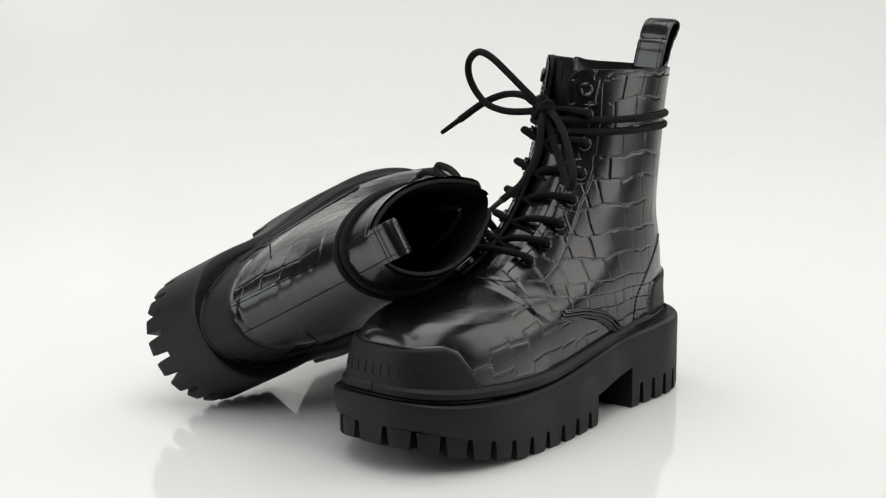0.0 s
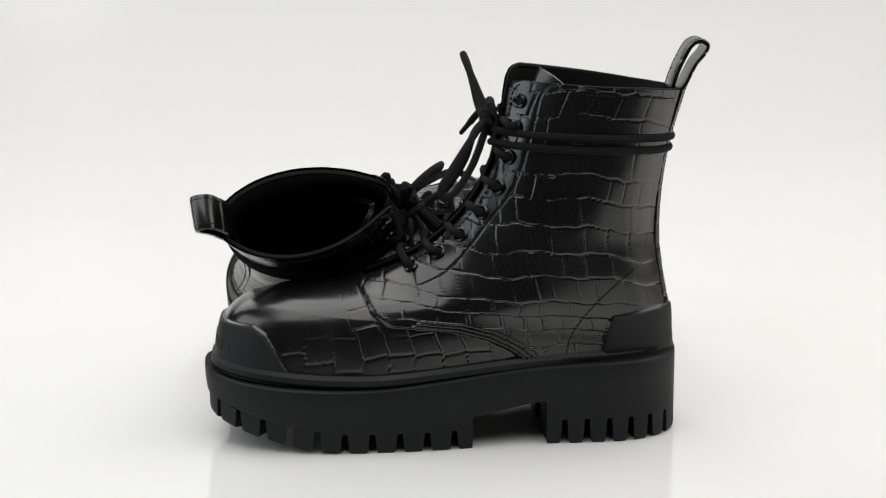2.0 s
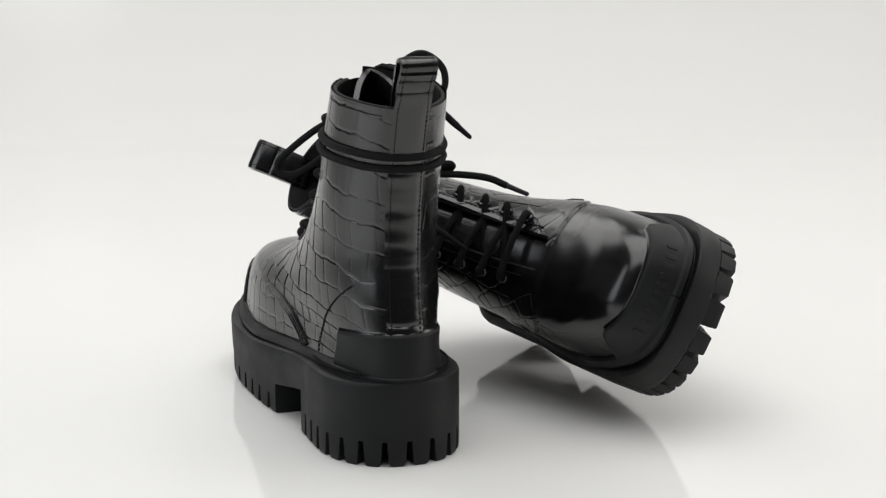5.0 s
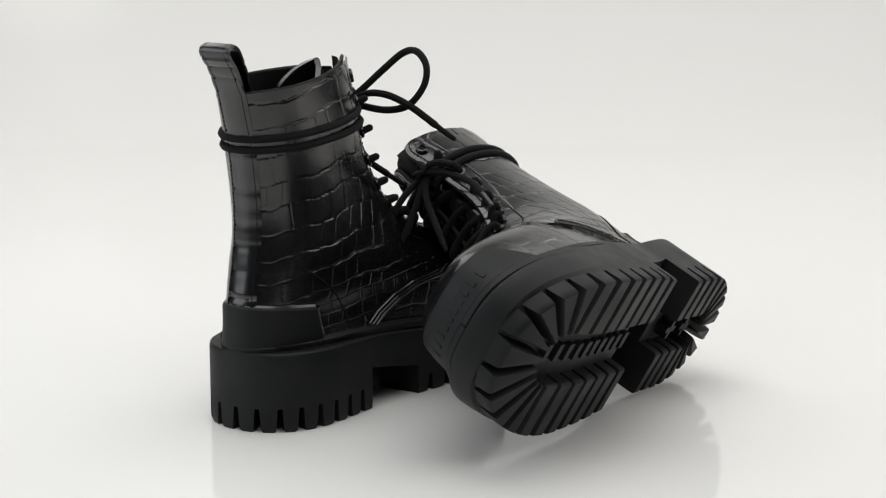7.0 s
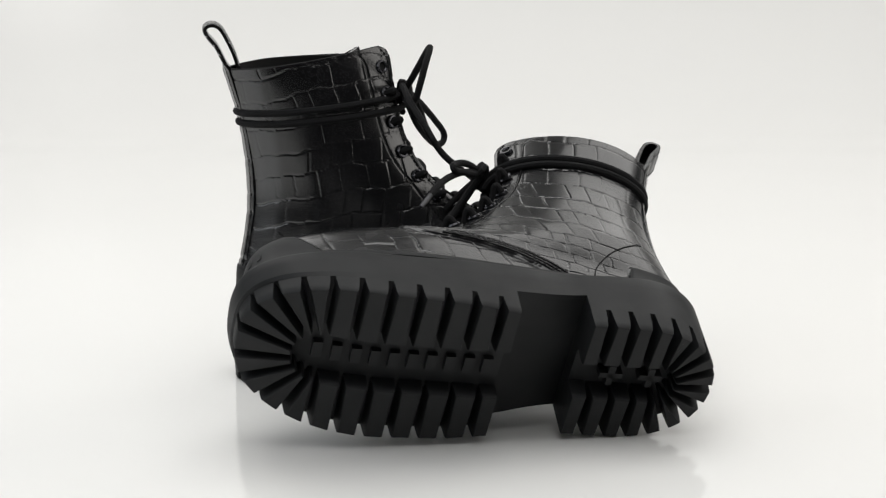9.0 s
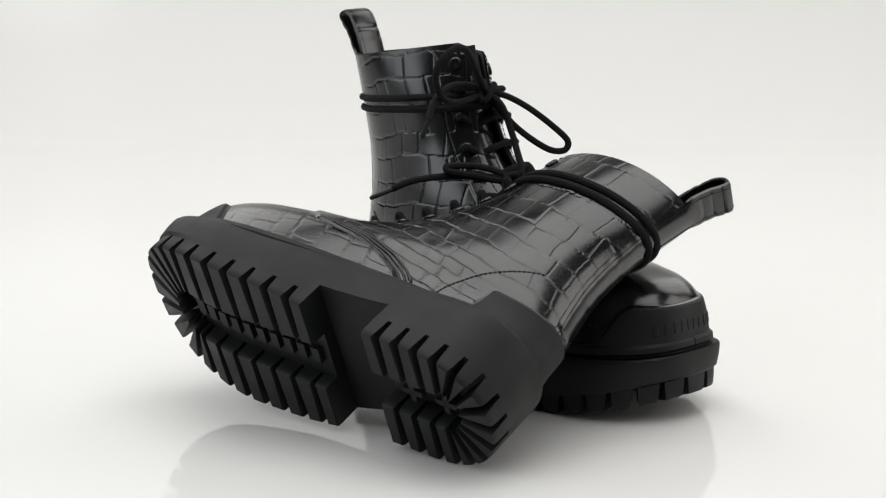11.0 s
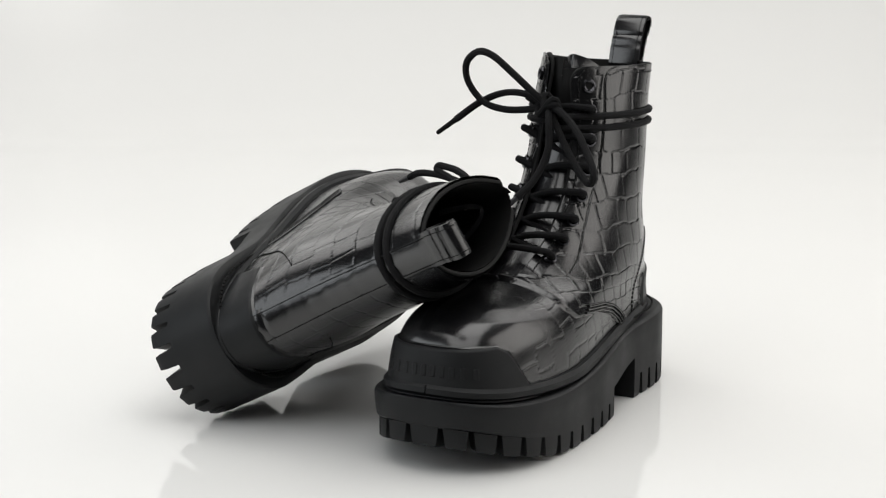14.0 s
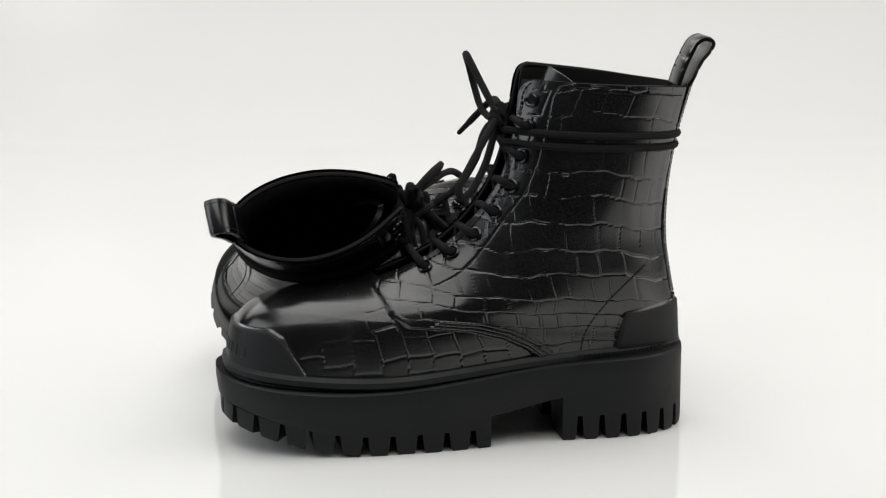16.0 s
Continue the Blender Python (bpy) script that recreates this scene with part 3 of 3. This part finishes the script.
def pull_loop(boot):
    """A leather strap sewn up the back seam and folded into a loop."""
    bs = np.linspace(0.72, 0.0, 60)
    line = on(np.zeros(60), bs, 0.0012)
    ctrl = [line[-1] + np.array(q) for q in ((-0.0005, 0, 0.005), (-0.0060, 0, 0.016), (-0.0120, 0, 0.0235), (-0.0135, 0, 0.0285), (-0.0090, 0, 0.0312), (-0.0030, 0, 0.0288), (0.0020, 0, 0.0205), (0.0062, 0, 0.011), (0.0095, 0, 0.0), (0.0105, 0, -0.010))]
    loop = smooth_path(ctrl, 6)
    tan = np.gradient(np.vstack([line[-2:], loop]), axis=0)[2:]
    tan /= np.linalg.norm(tan, axis=1, keepdims=True)
    out = np.cross(tan, (0, 1, 0))
    cross = [(-1, -0.7), (-0.98, 0.35), (-0.8, 0.55), (0, 0.6), (0.8, 0.55), (0.98, 0.35), (1, -0.7)]
    k, half = len(cross), 0.0113
    rng = np.random.default_rng(5)
    cuts = np.cumsum(rng.uniform(0.011, 0.019, 20))
    groove = lambda d: 0.0010 * max(math.exp(-((d - c) / 0.0009) ** 2) for c in cuts)
    pts, faces, run = [], [], 0.0
    for i, b in enumerate(bs):
        run += np.linalg.norm(line[i] - line[i - 1]) if i else 0
        r = TABLE[int(round(b * (len(TABLE) - 1)))]
        ring = np.linalg.norm(np.diff(r, axis=0), axis=1).sum()
        for u, w in cross:
            pts.append(on(u * half / ring + 1e-9, b, 0.0016 + w * 0.0022 - (groove(run) if w > 0.3 else 0)))
    for i, p in enumerate(loop):
        run += 0.003 if i else 0
        for u, w in cross:
            pts.append(p + np.array((0, u * half, 0)) + out[i] * (w * 0.0022 - (groove(run % 0.2) if w > 0.3 else 0)))
    for i in range(len(bs) + len(loop) - 1):
        for j in range(k):
            faces.append((i * k + j, i * k + (j + 1) % k, (i + 1) * k + (j + 1) % k, (i + 1) * k + j)[::-1])
    strap = part("pull_loop", (pts, faces), LEATHER, boot, "folded leather pull loop sewn on the back seam")
    for side in (1, -1):
        rows = []
        for b in bs[2:]:
            ring = np.linalg.norm(np.diff(TABLE[int(round(b * (len(TABLE) - 1)))], axis=0), axis=1).sum()
            rows.append(on(side * half * 0.74 / ring, b, 0.0027))
        rows += [p + np.array((0, side * half * 0.74, 0)) + o * 0.0011 for p, o in zip(loop[1:], out[1:])]
        stitch(strap, np.array(rows), 0.0030, 0.00035)


EYE_B = (0.052, 0.118, 0.190, 0.268, 0.343, 0.415, 0.480, 0.540)


def eyelets(boot):
    for s in (1, -1):
        for b in EYE_B:
            a = s * (edge_a(b)[0] - eye_in(b))
            c, n = on(a, b, 0.0027), normal(np.array([a]), np.array([b]))[0]
            t = np.cross(n, (0, 0, 1))
            t /= np.linalg.norm(t)
            w = np.cross(n, t)
            ring = [c + 0.0037 * (math.cos(q) * t + math.sin(q) * w) for q in np.linspace(0, 2 * math.pi, 16, endpoint=False)]
            part("eyelet", tube(ring, 0.0012, 6, True), METAL, boot)
            # flat black disc: the hole's inner shade as colour, the leather is uncut
            bm = bmesh.new()
            vs = [bm.verts.new(c - n * 0.0003 + 0.0034 * (math.cos(q) * t + math.sin(q) * w)) for q in np.linspace(0, 2 * math.pi, 12, endpoint=False)]
            bm.faces.new(vs)
            part("eyelet_hole_shade", bm, THREAD, boot)


def eye_pos(s, k, lift=0.0032):
    b = EYE_B[k]
    return np.array(on(s * (edge_a(b)[0] - eye_in(b)), b, lift))


CORD_R = 0.0024


def lacing(boot):
    """Cords crossing over the tongue from hole to hole."""
    for k in range(1, 7):
        for s in (1, -1):
            # one side lies level over the tongue, the other slants down beneath it
            p = eye_pos(s, k)
            q = eye_pos(-s, k) * 0.65 + eye_pos(-s, k + 1) * 0.35 if s > 0 else eye_pos(-s, k + 1)
            q = q - np.array((0.006, 0, 0.004))
            bulge = np.array((0.0062, 0, 0.0045)) if s > 0 else np.array((0.0022, 0, 0.0012))
            n0 = np.array((0.004, 0.003 * s, 0.002))
            path = smooth_path([p - n0, p + n0, p * 0.74 + q * 0.26 + bulge, (p + q) / 2 + bulge * 1.1, q * 0.74 + p * 0.26 + bulge * 0.6, q], 7)
            part("lace", tube(path, CORD_R, 8), CORD, boot)
    p, q = eye_pos(1, 7), eye_pos(-1, 7)
    up = np.array((0.005, 0, 0.005))
    part("lace", tube(smooth_path([p - up * 0.5, p + up * 0.6, (p + q) / 2 + up, q + up * 0.6, q - up * 0.5], 8), CORD_R, 8), CORD, boot)
    # twice round the shaft
    for lift, b0, b1 in ((0.0026, 0.150, 0.095), (0.0027, 0.178, 0.125)):
        t = np.linspace(-1, 1, 80)
        a = np.clip(np.abs(t), 0, 0.985) * np.sign(t + 1e-9)
        b = np.interp(np.abs(t), (0, 1), (b0 - 0.035, b1 + 0.04))
        part("wrapped_lace", tube(on(a, b, lift), CORD_R, 8), CORD, boot)


def bow(boot, loops, ends, knot):
    knot = np.array(knot)
    for k, (dy, dz, rx) in enumerate(((0, 0.0, 20), (0.003, 0.001, -35))):
        ring = [knot + np.array((0.0035 * math.sin(q) + 0.001, 0.0075 * math.cos(q) * math.cos(radians(rx)) + dy, 0.0075 * math.cos(q) * math.sin(radians(rx)) + 0.0035 * math.sin(q * 2) + dz)) for q in np.linspace(0, 2 * math.pi, 16, endpoint=False)]
        part("bow_knot", tube(ring, CORD_R, 8, True), CORD, boot)
    for pts in loops:
        part("bow_loop", tube(smooth_path(pts, 10), CORD_R, 8), CORD, boot)
    for pts, mat in ends:
        path = smooth_path(pts, 10)
        end = part("lace_end", tube(path, CORD_R, 8), CORD, boot)
        tip = path[-1] - path[-2]
        tip /= np.linalg.norm(tip)
        part("aglet", tube([path[-1] - tip * 0.001, path[-1] + tip * 0.015, path[-1] + tip * 0.016], 0.0016, 8, taper=(1.25, 1.0, 0.6)), mat, end, "lace tip")


def make_boot(label, seed, loops, ends, knot):
    boot = tagged(new("boot"), label, "boot", group="pair of boots")
    sole(boot)
    upper(boot, seed)
    inside(boot)
    marks(boot)
    pull_loop(boot)
    seams(boot)
    eyelets(boot)
    lacing(boot)
    bow(boot, loops, ends, knot)
    return boot


KNOT = (0.117, -0.001, 0.2015)
STAND_LOOPS = [[KNOT, (0.1215, -0.012, 0.212), (0.126, -0.0235, 0.2235), (0.1300, -0.036, 0.2345), (0.1300, -0.047, 0.2365), (0.1260, -0.0575, 0.2280), (0.1225, -0.058, 0.2150),
                (0.1200, -0.048, 0.2020), (0.118, -0.033, 0.1975), (0.117, -0.015, 0.1985), KNOT],
               [KNOT, (0.1235, 0.012, 0.1985), (0.1330, 0.027, 0.189), (0.1450, 0.0415, 0.1745), (0.1515, 0.0480, 0.1650), (0.1500, 0.0455, 0.1585), (0.1420, 0.0365, 0.1600), (0.1300, 0.0200, 0.1740), (0.122, 0.007, 0.1900), KNOT]]
STAND_ENDS = [([KNOT, (0.1145, -0.018, 0.2080), (0.1140, -0.0350, 0.2080), (0.1165, -0.0520, 0.2010), (0.1235, -0.0670, 0.1890)], CORD),
              ([KNOT, (0.1270, 0.004, 0.1930), (0.1340, 0.007, 0.1750), (0.1450, 0.003, 0.1570), (0.1580, -0.004, 0.1460)], STEEL)]
FALLEN_KNOT = (0.119, -0.004, 0.1985)
FALLEN_LOOPS = [[FALLEN_KNOT, (0.130, -0.0135, 0.1945), (0.140, -0.0220, 0.1845), (0.1475, -0.0280, 0.1730), (0.1490, -0.0295, 0.1690), (0.1470, -0.0270, 0.1680), (0.138, -0.0185, 0.1790), (0.128, -0.0095, 0.190), FALLEN_KNOT],
                [FALLEN_KNOT, (0.130, 0.015, 0.200), (0.141, 0.030, 0.195), (0.148, 0.040, 0.185), (0.146, 0.038, 0.179), (0.134, 0.020, 0.186), FALLEN_KNOT]]
FALLEN_ENDS = [([FALLEN_KNOT, (0.134, -0.013, 0.187), (0.150, -0.024, 0.165), (0.1615, -0.0300, 0.1465), (0.1690, -0.0300, 0.1340)], STEEL),
               ([FALLEN_KNOT, (0.130, 0.006, 0.186), (0.142, 0.012, 0.168), (0.152, 0.016, 0.153)], CORD)]
standing = make_boot("black crocodile-embossed leather lace-up boot standing upright on a chunky lugged sole", 3, STAND_LOOPS, STAND_ENDS, KNOT)
SIDE, SQUASH, SAG, FLAP, DROP = -1, 0.97, 0.76, 0.0, 0.002
fallen = make_boot("black crocodile-embossed leather lace-up boot tipped over against its pair", 8, FALLEN_LOOPS, FALLEN_ENDS, FALLEN_KNOT)
SIDE = 1


def motions():
    """Both boots turn with the table."""
    ts = [k * 0.1 for k in range(6)] + [0.75 + 0.25 * k for k in range(62)]
    for boot, m in ((standing, STAND), (fallen, FALLEN)):
        walk(boot, [(t, pose(0, 0, 0, 0, 0, -turned(t)) @ m) for t in ts])


motions()
